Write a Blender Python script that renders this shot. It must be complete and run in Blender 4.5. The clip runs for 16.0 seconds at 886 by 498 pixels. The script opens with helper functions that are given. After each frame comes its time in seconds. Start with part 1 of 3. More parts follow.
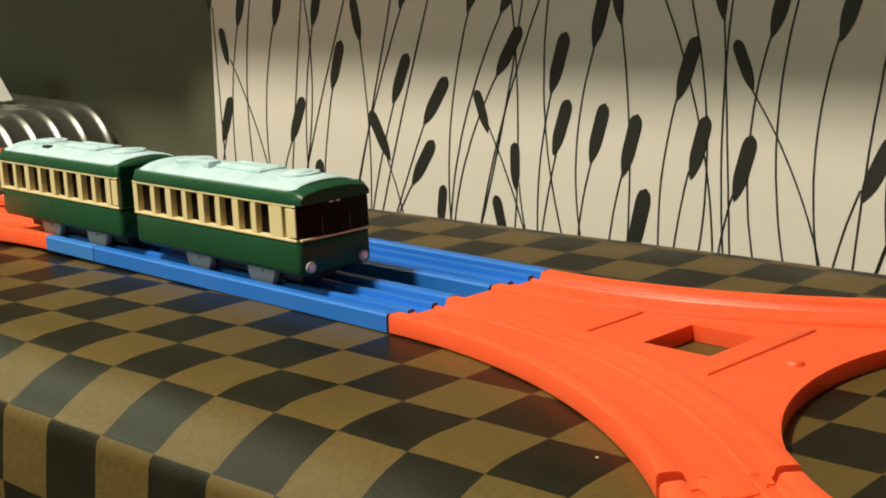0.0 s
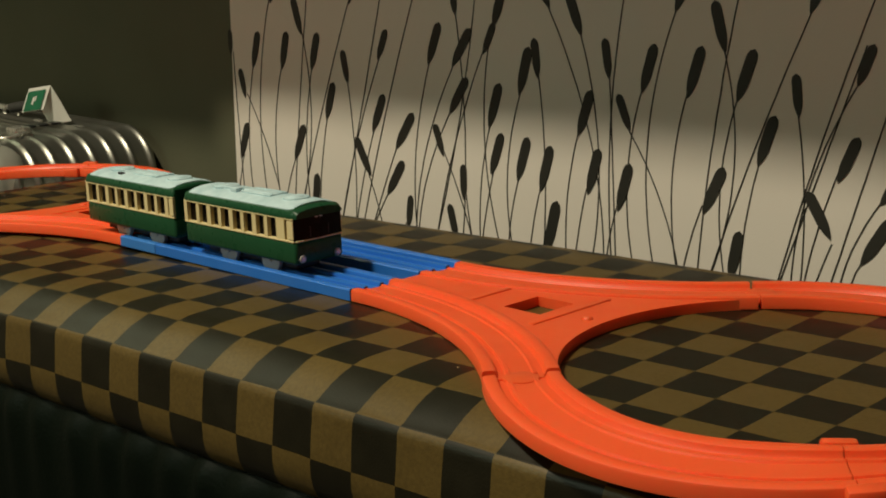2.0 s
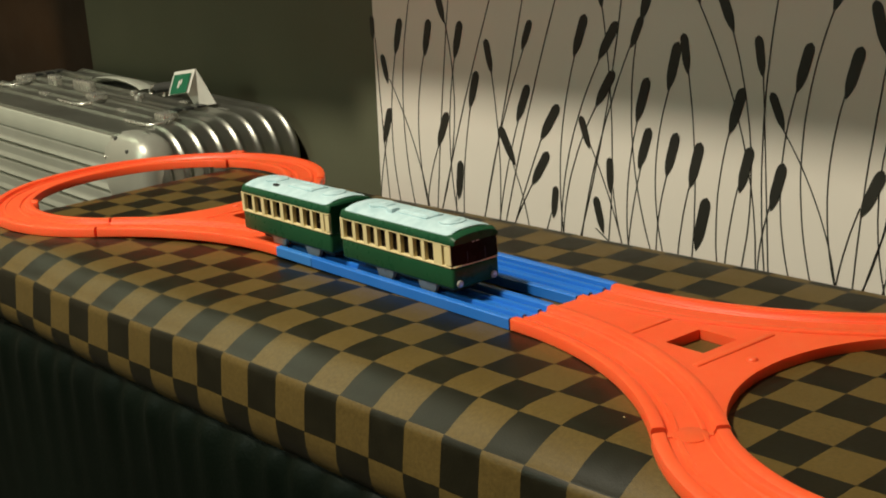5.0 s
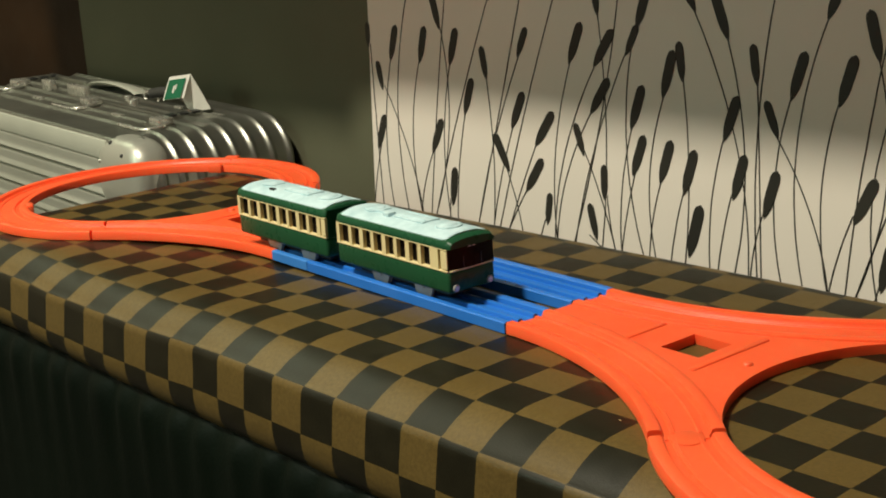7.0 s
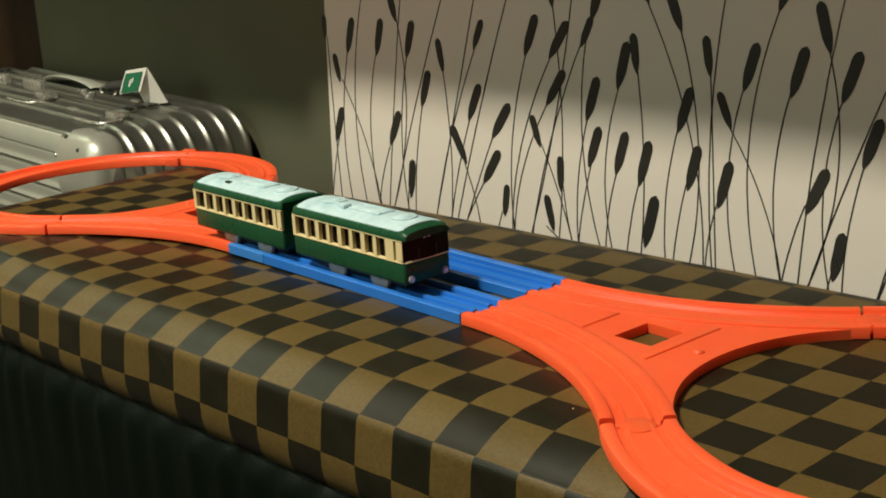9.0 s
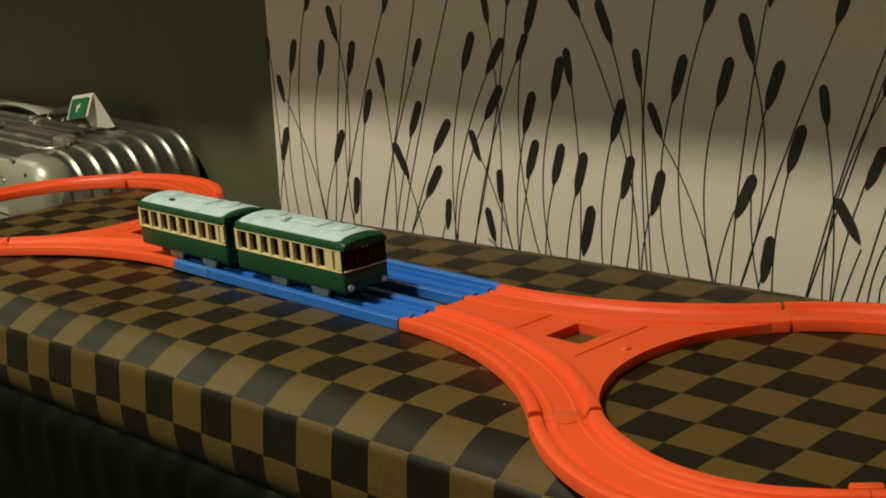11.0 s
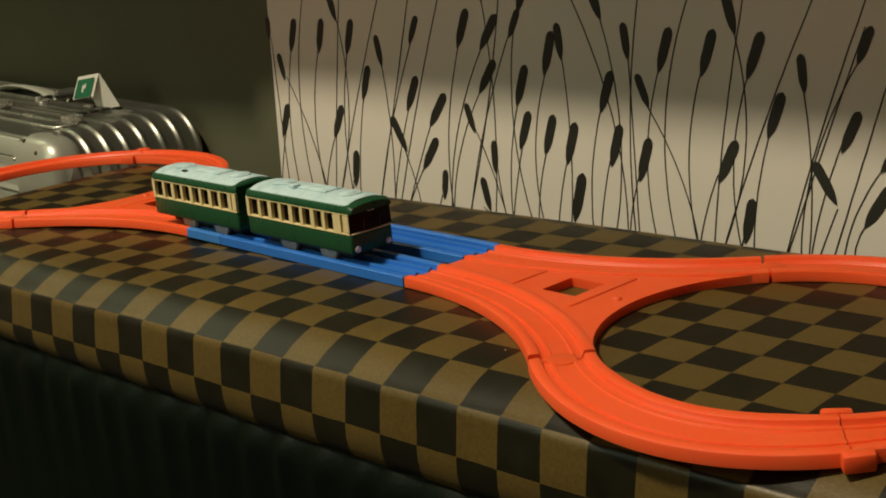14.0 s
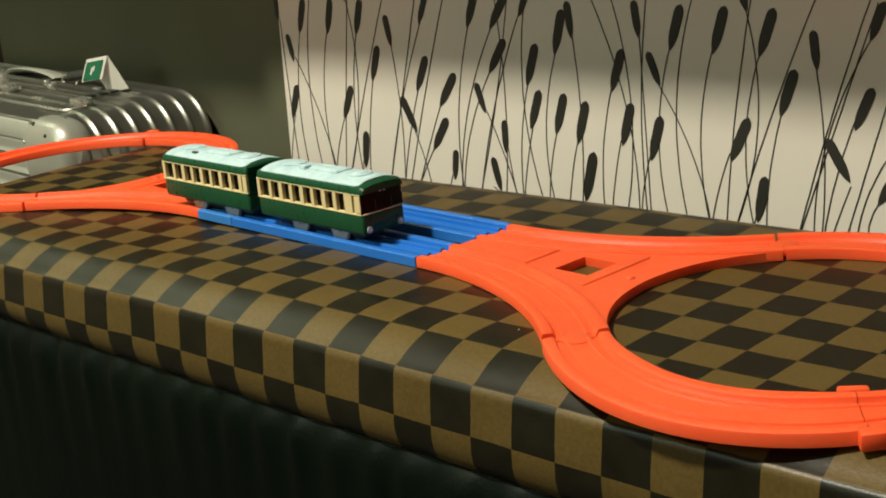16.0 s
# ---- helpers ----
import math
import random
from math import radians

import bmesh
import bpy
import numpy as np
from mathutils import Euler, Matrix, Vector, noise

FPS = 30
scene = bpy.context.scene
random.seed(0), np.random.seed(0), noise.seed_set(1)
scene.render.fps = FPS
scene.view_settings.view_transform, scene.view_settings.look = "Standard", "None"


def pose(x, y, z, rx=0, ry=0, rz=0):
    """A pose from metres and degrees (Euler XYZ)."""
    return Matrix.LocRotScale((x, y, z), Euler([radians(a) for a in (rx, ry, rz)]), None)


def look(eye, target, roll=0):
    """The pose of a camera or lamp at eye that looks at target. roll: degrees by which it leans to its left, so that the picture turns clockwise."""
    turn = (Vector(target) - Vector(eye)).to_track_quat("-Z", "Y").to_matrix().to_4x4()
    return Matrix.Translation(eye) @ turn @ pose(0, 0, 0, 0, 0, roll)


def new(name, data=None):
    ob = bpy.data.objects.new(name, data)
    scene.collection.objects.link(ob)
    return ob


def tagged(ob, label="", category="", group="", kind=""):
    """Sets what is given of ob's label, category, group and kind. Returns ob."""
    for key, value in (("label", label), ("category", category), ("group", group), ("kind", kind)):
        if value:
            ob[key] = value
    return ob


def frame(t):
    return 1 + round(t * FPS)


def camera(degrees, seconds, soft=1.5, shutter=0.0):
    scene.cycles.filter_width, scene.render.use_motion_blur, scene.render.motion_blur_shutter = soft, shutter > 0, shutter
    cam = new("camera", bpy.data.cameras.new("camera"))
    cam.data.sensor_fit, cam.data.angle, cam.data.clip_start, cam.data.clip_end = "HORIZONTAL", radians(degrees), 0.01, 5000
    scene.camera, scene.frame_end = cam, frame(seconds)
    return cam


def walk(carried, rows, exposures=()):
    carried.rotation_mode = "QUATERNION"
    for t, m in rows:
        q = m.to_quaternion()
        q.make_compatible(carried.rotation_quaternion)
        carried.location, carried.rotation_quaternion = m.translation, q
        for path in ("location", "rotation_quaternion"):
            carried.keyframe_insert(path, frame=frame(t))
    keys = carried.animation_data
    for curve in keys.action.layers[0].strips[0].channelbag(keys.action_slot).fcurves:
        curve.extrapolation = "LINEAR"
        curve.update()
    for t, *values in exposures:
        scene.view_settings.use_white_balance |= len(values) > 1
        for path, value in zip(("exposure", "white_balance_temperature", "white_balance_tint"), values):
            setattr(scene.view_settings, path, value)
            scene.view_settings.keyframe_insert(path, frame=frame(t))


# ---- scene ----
from mathutils import geometry

# Hand-held path: seconds, eye in metres, turn in degrees.
PATH = [
    (0, 0.4317, -0.2899, 0.5853, 77.998, 2.297, 42.039),
    (0.5, 0.4504, -0.3046, 0.5902, 77.499, 1.670, 40.653),
    (1, 0.5274, -0.3821, 0.6145, 77.376, 1.766, 41.283),
    (1.5, 0.6472, -0.4852, 0.6455, 78.258, 2.202, 41.064),
    (2, 0.6532, -0.4715, 0.6501, 77.552, 2.111, 42.541),
    (2.5, 0.6470, -0.4585, 0.6612, 75.897, 2.839, 45.240),
    (3, 0.6362, -0.4569, 0.6911, 75.213, 3.348, 47.229),
    (3.5, 0.6330, -0.4577, 0.7100, 74.587, 3.747, 47.672),
    (4, 0.6333, -0.4639, 0.7124, 74.298, 3.875, 47.452),
    (6.5, 0.6259, -0.4814, 0.7131, 75.067, 3.379, 47.627),
    (7, 0.6308, -0.4814, 0.7107, 74.921, 3.238, 47.196),
    (7.5, 0.6306, -0.4810, 0.7103, 74.795, 3.014, 46.915),
    (8, 0.6311, -0.4803, 0.7101, 74.697, 3.072, 46.673),
    (8.5, 0.6321, -0.4798, 0.7103, 74.549, 3.111, 46.311),
    (9, 0.6371, -0.4805, 0.7104, 74.532, 3.218, 45.563),
    (9.5, 0.6474, -0.4810, 0.7089, 74.765, 3.140, 44.288),
    (10, 0.6512, -0.4808, 0.7057, 74.993, 3.402, 43.642),
    (12.5, 0.6957, -0.5178, 0.7081, 75.996, 4.828, 44.075),
    (13, 0.7003, -0.5257, 0.7098, 75.590, 4.243, 44.339),
    (13.5, 0.7055, -0.5360, 0.7095, 75.144, 4.514, 43.679),
    (14, 0.7005, -0.5380, 0.7068, 74.701, 4.659, 42.898),
    (14.5, 0.6976, -0.5373, 0.7059, 74.308, 4.973, 43.084),
    (15, 0.7009, -0.5373, 0.7050, 73.870, 5.359, 42.753),
    (15.5, 0.6996, -0.5373, 0.7046, 73.842, 5.243, 42.679),
    (16, 0.6969, -0.5380, 0.7054, 73.920, 5.101, 43.144),
]
cam = camera(36.66, 16.0, soft=1.9)
EXPOSURES = [(0, -0.05, 6500, 10), (0.5, -0.54, 6500, 10), (1.0, -0.57, 6600, 10), (1.5, -0.77, 6850, 10), (2.5, -0.79, 6900, 10), (4.0, -0.50, 6550, 10),
             (7.0, -0.17, 6450, 10), (8.0, -0.38, 6500, 10), (8.5, -0.22, 6400, 10), (9.0, -0.27, 6400, 10), (9.5, -0.47, 6500, 10), (10.0, -0.72, 6950, 10),
             (12.5, -0.82, 7100, 10), (14.0, -0.76, 7200, 10), (15.0, -0.58, 7100, 10), (15.5, -0.39, 6700, 10), (16.0, -0.12, 6400, 8)]
SPOT = (-0.28, -0.88, 2.30)
SHADE_BOX_Y, SHADE_BOX_Z = 0.236, 0.765
walk(cam, [(t, pose(x, y, z, rx, ry, rz)) for t, x, y, z, rx, ry, rz in PATH], exposures=EXPOSURES)

# ---- light ----
world = bpy.data.worlds.new("room_air")
world.use_nodes = True
world.node_tree.nodes["Background"].inputs[0].default_value = (0.02, 0.018, 0.015, 1)
scene.world = world

S = 0.0292          # one check of the bench cover
TOP = 0.45          # height of the bench seat


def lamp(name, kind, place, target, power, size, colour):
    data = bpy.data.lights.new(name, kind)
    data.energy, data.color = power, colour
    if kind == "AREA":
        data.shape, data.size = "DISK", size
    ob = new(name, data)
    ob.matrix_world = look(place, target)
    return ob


lamp("ceiling_spot", "AREA", SPOT, (SPOT[0], SPOT[1] + 0.02, 0), 74, 0.25, (1.0, 0.92, 0.72))
# unseen fill lamp low in front of the bench, added for green-tinted ambient light
lamp("fill_light", "AREA", (-0.60, -1.25, 1.18), (-0.42, 0.4, 0.55), 5.0, 0.6, (0.78, 1.0, 0.76))
lamp("side_light", "AREA", (-1.85, 0.0, 1.95), (0.0, 0.0, 0.45), 5.5, 0.8, (0.90, 1.0, 0.68))


# ---- materials ----
def nodes_of(name, rough=0.5, metal=0.0, coat=0.0):
    m = bpy.data.materials.new(name)
    m.use_nodes = True
    nt = m.node_tree
    bs = nt.nodes["Principled BSDF"]
    bs.inputs["Roughness"].default_value = rough
    bs.inputs["Metallic"].default_value = metal
    bs.inputs["Coat Weight"].default_value = coat
    return m, nt, bs


def add(nt, kind, **values):
    n = nt.nodes.new(kind)
    for key, v in values.items():
        n.inputs[key.replace("_", " ")].default_value = v
    return n


def ramp(nt, src, a, b, lo=0.3, hi=0.7):
    r = nt.nodes.new("ShaderNodeValToRGB")
    r.color_ramp.elements[0].position, r.color_ramp.elements[1].position = lo, hi
    r.color_ramp.elements[0].color, r.color_ramp.elements[1].color = (*a, 1), (*b, 1)
    nt.links.new(src, r.inputs[0])
    return r.outputs[0]


def relief(nt, bs, src, strength, distance=0.001):
    b = add(nt, "ShaderNodeBump", Strength=strength, Distance=distance)
    nt.links.new(src, b.inputs["Height"])
    nt.links.new(b.outputs[0], bs.inputs["Normal"])


def coords(nt):
    return nt.nodes.new("ShaderNodeTexCoord")


def surface(name, a, b, rough=0.5, metal=0.0, big=6.0, fine=250.0, bump=0.15, coat=0.0, spread=0.12):
    """Two close colours mixed in clouds, with a fine grain and an uneven gloss."""
    m, nt, bs = nodes_of(name, rough, metal, coat)
    tc = coords(nt)
    n1 = add(nt, "ShaderNodeTexNoise", Scale=big, Detail=6.0)
    n2 = add(nt, "ShaderNodeTexNoise", Scale=fine, Detail=3.0)
    for n in (n1, n2):
        nt.links.new(tc.outputs["Object"], n.inputs["Vector"])
    nt.links.new(ramp(nt, n1.outputs[0], a, b), bs.inputs["Base Color"])
    mr = add(nt, "ShaderNodeMapRange", To_Min=max(rough - spread, 0.03), To_Max=min(rough + spread, 1))
    n3 = add(nt, "ShaderNodeTexNoise", Scale=big * 5, Detail=5.0)
    nt.links.new(tc.outputs["Object"], n3.inputs["Vector"])
    nt.links.new(n3.outputs[0], mr.inputs["Value"])
    nt.links.new(mr.outputs[0], bs.inputs["Roughness"])
    relief(nt, bs, n2.outputs[0], bump)
    return m


def check_cover():
    """Printed vinyl in brown and near-black checks, faded and rubbed in places."""
    m, nt, bs = nodes_of("check_vinyl", 0.36)
    bs.inputs["Specular IOR Level"].default_value = 0.33
    uv = nt.nodes.new("ShaderNodeUVMap")
    uv.uv_map = "checks"
    tc = coords(nt)
    wob = add(nt, "ShaderNodeTexNoise", Scale=1.1, Detail=2.0)
    nt.links.new(uv.outputs[0], wob.inputs["Vector"])
    off = nt.nodes.new("ShaderNodeVectorMath")
    off.operation = "MULTIPLY_ADD"
    off.inputs[1].default_value = (0.05, 0.05, 0)
    nt.links.new(wob.outputs["Color"], off.inputs[0])
    nt.links.new(uv.outputs[0], off.inputs[2])
    sub = nt.nodes.new("ShaderNodeVectorMath")
    sub.operation = "SUBTRACT"
    sub.inputs[1].default_value = (0.025, 0.025, 0)
    nt.links.new(off.outputs[0], sub.inputs[0])
    ck = add(nt, "ShaderNodeTexChecker", Scale=1.0)
    nt.links.new(sub.outputs[0], ck.inputs["Vector"])
    n1 = add(nt, "ShaderNodeTexNoise", Scale=9.0, Detail=8.0)
    n2 = add(nt, "ShaderNodeTexNoise", Scale=60.0, Detail=5.0)
    n3 = add(nt, "ShaderNodeTexVoronoi", Scale=900.0)
    for n in (n1, n2, n3):
        nt.links.new(tc.outputs["Object"], n.inputs["Vector"])
    n4 = add(nt, "ShaderNodeTexNoise", Scale=420.0, Detail=3.0)
    nt.links.new(tc.outputs["Object"], n4.inputs["Vector"])
    mean = nt.nodes.new("ShaderNodeMath")
    mean.operation = "MULTIPLY_ADD"
    mean.inputs[1].default_value = 0.6
    nt.links.new(n4.outputs[0], mean.inputs[0])
    low = nt.nodes.new("ShaderNodeMath")
    low.operation = "MULTIPLY"
    low.inputs[1].default_value = 0.4
    nt.links.new(n1.outputs[0], low.inputs[0])
    nt.links.new(low.outputs[0], mean.inputs[2])
    brown = ramp(nt, mean.outputs[0], BROWN_A, BROWN_B, 0.36, 0.64)
    dark = ramp(nt, n2.outputs[0], DARK_A, DARK_B)
    mix = nt.nodes.new("ShaderNodeMix")
    mix.data_type = "RGBA"
    nt.links.new(ck.outputs["Fac"], mix.inputs[0])
    nt.links.new(dark, mix.inputs[6])
    nt.links.new(brown, mix.inputs[7])
    nt.links.new(mix.outputs[2], bs.inputs["Base Color"])
    mr = add(nt, "ShaderNodeMapRange", To_Min=0.32, To_Max=0.46)
    nt.links.new(n2.outputs[0], mr.inputs["Value"])
    nt.links.new(mr.outputs[0], bs.inputs["Roughness"])
    relief(nt, bs, n3.outputs["Distance"], 0.09, 0.0006)
    return m


GLASS_SPEC = 0.05
BROWN_A, BROWN_B = (0.084, 0.054, 0.0145), (0.118, 0.077, 0.0215)
DARK_A, DARK_B = (0.007, 0.006, 0.002), (0.012, 0.010, 0.004)
CHECKS = check_cover()
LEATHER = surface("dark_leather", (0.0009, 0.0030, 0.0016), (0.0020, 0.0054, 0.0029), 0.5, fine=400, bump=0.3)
ORANGE = surface("orange_plastic", (0.90, 0.102, 0.027), (0.94, 0.118, 0.034), 0.42, big=12, fine=500, bump=0.05)
ORANGE.node_tree.nodes["Principled BSDF"].inputs["Subsurface Weight"].default_value = 0.4
ORANGE.node_tree.nodes["Principled BSDF"].inputs["Subsurface Scale"].default_value = 0.006
BLUE = surface("blue_plastic", (0.016, 0.150, 0.58), (0.023, 0.172, 0.64), 0.38, big=12, fine=500, bump=0.05)
PALE_BLUE = surface("paler_blue_plastic", (0.034, 0.195, 0.60), (0.043, 0.215, 0.64), 0.42, big=12, fine=500, bump=0.05)
PAPER = surface("cream_wallpaper", (0.78, 0.71, 0.64), (0.82, 0.75, 0.68), 0.75, big=3, fine=600, bump=0.12)
INK = surface("dark_print", (0.016, 0.015, 0.011), (0.026, 0.024, 0.018), 0.6, fine=300, bump=0.1)
DARK_WALL = surface("grey_green_wall", (0.096, 0.096, 0.058), (0.116, 0.116, 0.071), 0.7, big=2.5, fine=300, bump=0.2)
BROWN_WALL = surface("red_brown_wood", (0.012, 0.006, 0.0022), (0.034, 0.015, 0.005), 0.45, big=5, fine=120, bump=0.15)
CARPET = surface("dark_carpet", (0.03, 0.026, 0.022), (0.055, 0.046, 0.038), 0.95, big=20, fine=700, bump=0.6)
PLASTER = surface("warm_plaster", (0.50, 0.45, 0.37), (0.56, 0.50, 0.42), 0.85, big=2, fine=200, bump=0.1)
GREEN = surface("dark_green_paint", (0.011, 0.061, 0.027), (0.015, 0.076, 0.034), 0.30, big=25, fine=500, bump=0.04)
CREAM = surface("cream_paint", (0.74, 0.61, 0.33), (0.80, 0.66, 0.37), 0.40, big=25, fine=500, bump=0.04)
TAN = surface("tan_tone", (0.46, 0.36, 0.17), (0.54, 0.43, 0.21), 0.45, big=60, bump=0.04)
MINT = surface("pale_mint_plastic", (0.38, 0.55, 0.60), (0.57, 0.73, 0.78), 0.5, big=110, fine=260, bump=0.25)
GLASS = surface("dark_window", (0.006, 0.004, 0.003), (0.010, 0.007, 0.005), 0.30, big=25, bump=0.0)
GLASS.node_tree.nodes["Principled BSDF"].inputs["Specular IOR Level"].default_value = GLASS_SPEC
GREEN.node_tree.nodes["Principled BSDF"].inputs["Specular IOR Level"].default_value = 0.15
BROWN_WALL.node_tree.nodes["Principled BSDF"].inputs["Specular IOR Level"].default_value = 0.12
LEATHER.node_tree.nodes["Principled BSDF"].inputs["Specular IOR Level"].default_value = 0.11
GREY = surface("grey_plastic", (0.38, 0.37, 0.34), (0.46, 0.45, 0.42), 0.45, big=30, bump=0.05)
BLACK = surface("black_plastic", (0.012, 0.012, 0.012), (0.02, 0.02, 0.02), 0.5, big=30, bump=0.1)
CHROME = surface("bright_metal", (0.56, 0.55, 0.50), (0.70, 0.68, 0.62), 0.28, metal=0.75, big=30, bump=0.02)
ALUMINIUM = surface("aluminium_sheet", (0.27, 0.27, 0.24), (0.40, 0.40, 0.355), 0.37, metal=0.92, big=9, fine=350, bump=0.06)
SIDE_METAL = surface("brushed_side_sheet", (0.41, 0.42, 0.36), (0.50, 0.51, 0.45), 0.45, metal=0.45, big=9, fine=350, bump=0.06)
EDGE_METAL = surface("pale_anodised_edge", (0.46, 0.47, 0.40), (0.54, 0.55, 0.47), 0.42, metal=0.15, big=9, fine=350, bump=0.05)
CAP_METAL = surface("polished_corner_sheet", (0.50, 0.50, 0.44), (0.58, 0.58, 0.51), 0.36, metal=0.55, big=9, fine=350, bump=0.04)
STRAP = surface("dark_strap", (0.03, 0.03, 0.028), (0.05, 0.05, 0.045), 0.6, big=30, bump=0.2)
CARD = surface("white_card", (0.64, 0.62, 0.57), (0.72, 0.70, 0.65), 0.6, big=20, bump=0.05)
CARD_GREEN = surface("green_print", (0.006, 0.11, 0.05), (0.010, 0.14, 0.065), 0.5, big=20, bump=0.03)


# ---- mesh helpers ----
def part(name, bm, material, parent=None, label="", smooth=0):
    me = bpy.data.meshes.new(name)
    bmesh.ops.recalc_face_normals(bm, faces=bm.faces)
    if smooth:
        for f in bm.faces:
            f.smooth = True
        for e in bm.edges:
            if len(e.link_faces) == 2 and e.calc_face_angle(0) > radians(smooth):
                e.smooth = False
    bm.to_mesh(me)
    bm.free()
    me.materials.append(material)
    ob = new(name, me)
    if parent:
        ob.parent = parent
    if label:
        tagged(ob, label)
    return ob


def thing(name, label, category, group="", kind="", place=None):
    ob = new(name)
    ob.empty_display_size = 0.02
    if place:
        ob.matrix_basis = place
    return tagged(ob, label, category, group, kind)


def box(bm, lo, hi, bevel=0.0, segments=2, m=None):
    g = bmesh.ops.create_cube(bm, size=1)
    size, mid = [b - a for a, b in zip(lo, hi)], [(a + b) / 2 for a, b in zip(lo, hi)]
    bmesh.ops.transform(bm, matrix=Matrix.Translation(mid) @ Matrix.Diagonal((*size, 1)), verts=g["verts"])
    vs = g["verts"]
    if bevel:
        es = list({e for v in vs for e in v.link_edges})
        r = bmesh.ops.bevel(bm, geom=es, offset=bevel, segments=segments, profile=0.5, affect="EDGES")
        vs = list(set(r["verts"]) | {v for v in vs if v.is_valid})
    if m:
        bmesh.ops.transform(bm, matrix=m, verts=vs)
    return bm


def fresh_box(lo, hi, bevel=0.0, segments=2, m=None):
    return box(bmesh.new(), lo, hi, bevel, segments, m)


def disc(bm, r, depth, m, segments=20, bevel=0.0, r2=None):
    g = bmesh.ops.create_cone(bm, cap_ends=True, segments=segments, radius1=r, radius2=r if r2 is None else r2, depth=depth)
    vs = g["verts"]
    if bevel:
        es = [e for e in {e for v in vs for e in v.link_edges} if any(len(f.verts) > 4 for f in e.link_faces)]
        q = bmesh.ops.bevel(bm, geom=es, offset=bevel, segments=2, profile=0.5, affect="EDGES")
        vs = list(set(q["verts"]) | {v for v in vs if v.is_valid})
    bmesh.ops.transform(bm, matrix=m, verts=vs)
    return bm


def sheet(bm, rows, close=False):
    """Faces between rows of places; close joins the last row's ends round."""
    vs = [[bm.verts.new(p) for p in row] for row in rows]
    for a, b in zip(vs, vs[1:]):
        n = len(a)
        for i in range(n if close else n - 1):
            j = (i + 1) % n
            bm.faces.new((a[i], a[j], b[j], b[i]))
    return vs


def sweep(profile, path):
    """A closed profile (across, up) carried along (x, y, heading)."""
    bm = bmesh.new()
    rows = [[(x - v * math.sin(h), y + v * math.cos(h), z) for v, z in profile] for x, y, h in path]
    vs = sheet(bm, rows, close=True)
    bm.faces.new(vs[0][::-1])
    bm.faces.new(vs[-1])
    return bm


def plate(outlines, z0, z1):
    """A flat plate from an outline and its holes."""
    bm = bmesh.new()
    flat = [Vector((x, y, 0)) for o in outlines for x, y in o]
    tris = geometry.tessellate_polygon([[Vector((x, y, 0)) for x, y in o] for o in outlines])
    up = [bm.verts.new((p.x, p.y, z1)) for p in flat]
    down = [bm.verts.new((p.x, p.y, z0)) for p in flat]
    for t in tris:
        bm.faces.new([up[i] for i in t])
        bm.faces.new([down[i] for i in reversed(t)])
    k = 0
    for o in outlines:
        n = len(o)
        for i in range(n):
            a, b = k + i, k + (i + 1) % n
            bm.faces.new((up[a], up[b], down[b], down[a]))
        k += n
    return bm


# ---- room ----
WALL_Y = 14.0 * S
LEFT_X, RIGHT_X, FRONT_Y, HIGH = -2.4, 3.0, -3.2, 2.4
WOOD_X = -1.10      # where the painted wall ends at the wooden one


def slab(name, lo, hi, material, label, category):
    return tagged(part(name, fresh_box(lo, hi), material), label, category, kind="structure")


slab("floor", (LEFT_X - 0.1, FRONT_Y, -0.1), (RIGHT_X, WALL_Y + 0.2, 0), CARPET, "dark brown carpeted floor under the bench", "floor")
slab("ceiling", (LEFT_X - 0.1, FRONT_Y, HIGH), (RIGHT_X, WALL_Y + 0.2, HIGH + 0.1), PLASTER, "unseen warm white plaster ceiling that bounces light", "ceiling")
slab("wall_back", (WOOD_X, WALL_Y + 0.012, 0), (RIGHT_X, WALL_Y + 0.2, HIGH), DARK_WALL, "dark grey-green painted wall behind the suitcase", "wall")
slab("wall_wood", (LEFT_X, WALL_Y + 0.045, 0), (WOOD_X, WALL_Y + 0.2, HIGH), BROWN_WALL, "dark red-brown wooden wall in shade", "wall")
# unseen outer walls, like the ceiling, added to close the room and bounce light
slab("wall_left", (LEFT_X - 0.1, FRONT_Y, 0), (LEFT_X, WALL_Y + 0.2, HIGH), PLASTER, "unseen warm plaster wall that bounces light", "wall")
slab("wall_right", (RIGHT_X, FRONT_Y, 0), (RIGHT_X + 0.1, WALL_Y + 0.2, HIGH), PLASTER, "unseen warm plaster wall that bounces light", "wall")
slab("wall_front", (LEFT_X, FRONT_Y - 0.1, 0), (RIGHT_X, FRONT_Y, HIGH), PLASTER, "unseen warm plaster wall that bounces light", "wall")
# unseen box above the papered panel, added to cast the shadow edge on it
pelmet = slab("shade_box", (WOOD_X, SHADE_BOX_Y, SHADE_BOX_Z), (RIGHT_X, WALL_Y + 0.012, SHADE_BOX_Z + 0.25), DARK_WALL, "unseen dark box added to shade the upper papered panel", "pelmet")
for v in pelmet.data.vertices:
    if v.co.x > 1 and v.co.z < SHADE_BOX_Z + 0.1:
        v.co.z -= 0.10
# lower unseen box, added to keep the spot off the wall behind the suitcase
slab("low_shade_box", (WOOD_X, SHADE_BOX_Y, 0.722), (-0.475, WALL_Y + 0.012, SHADE_BOX_Z), DARK_WALL, "unseen dark box added to shade the wall behind the suitcase", "soffit")

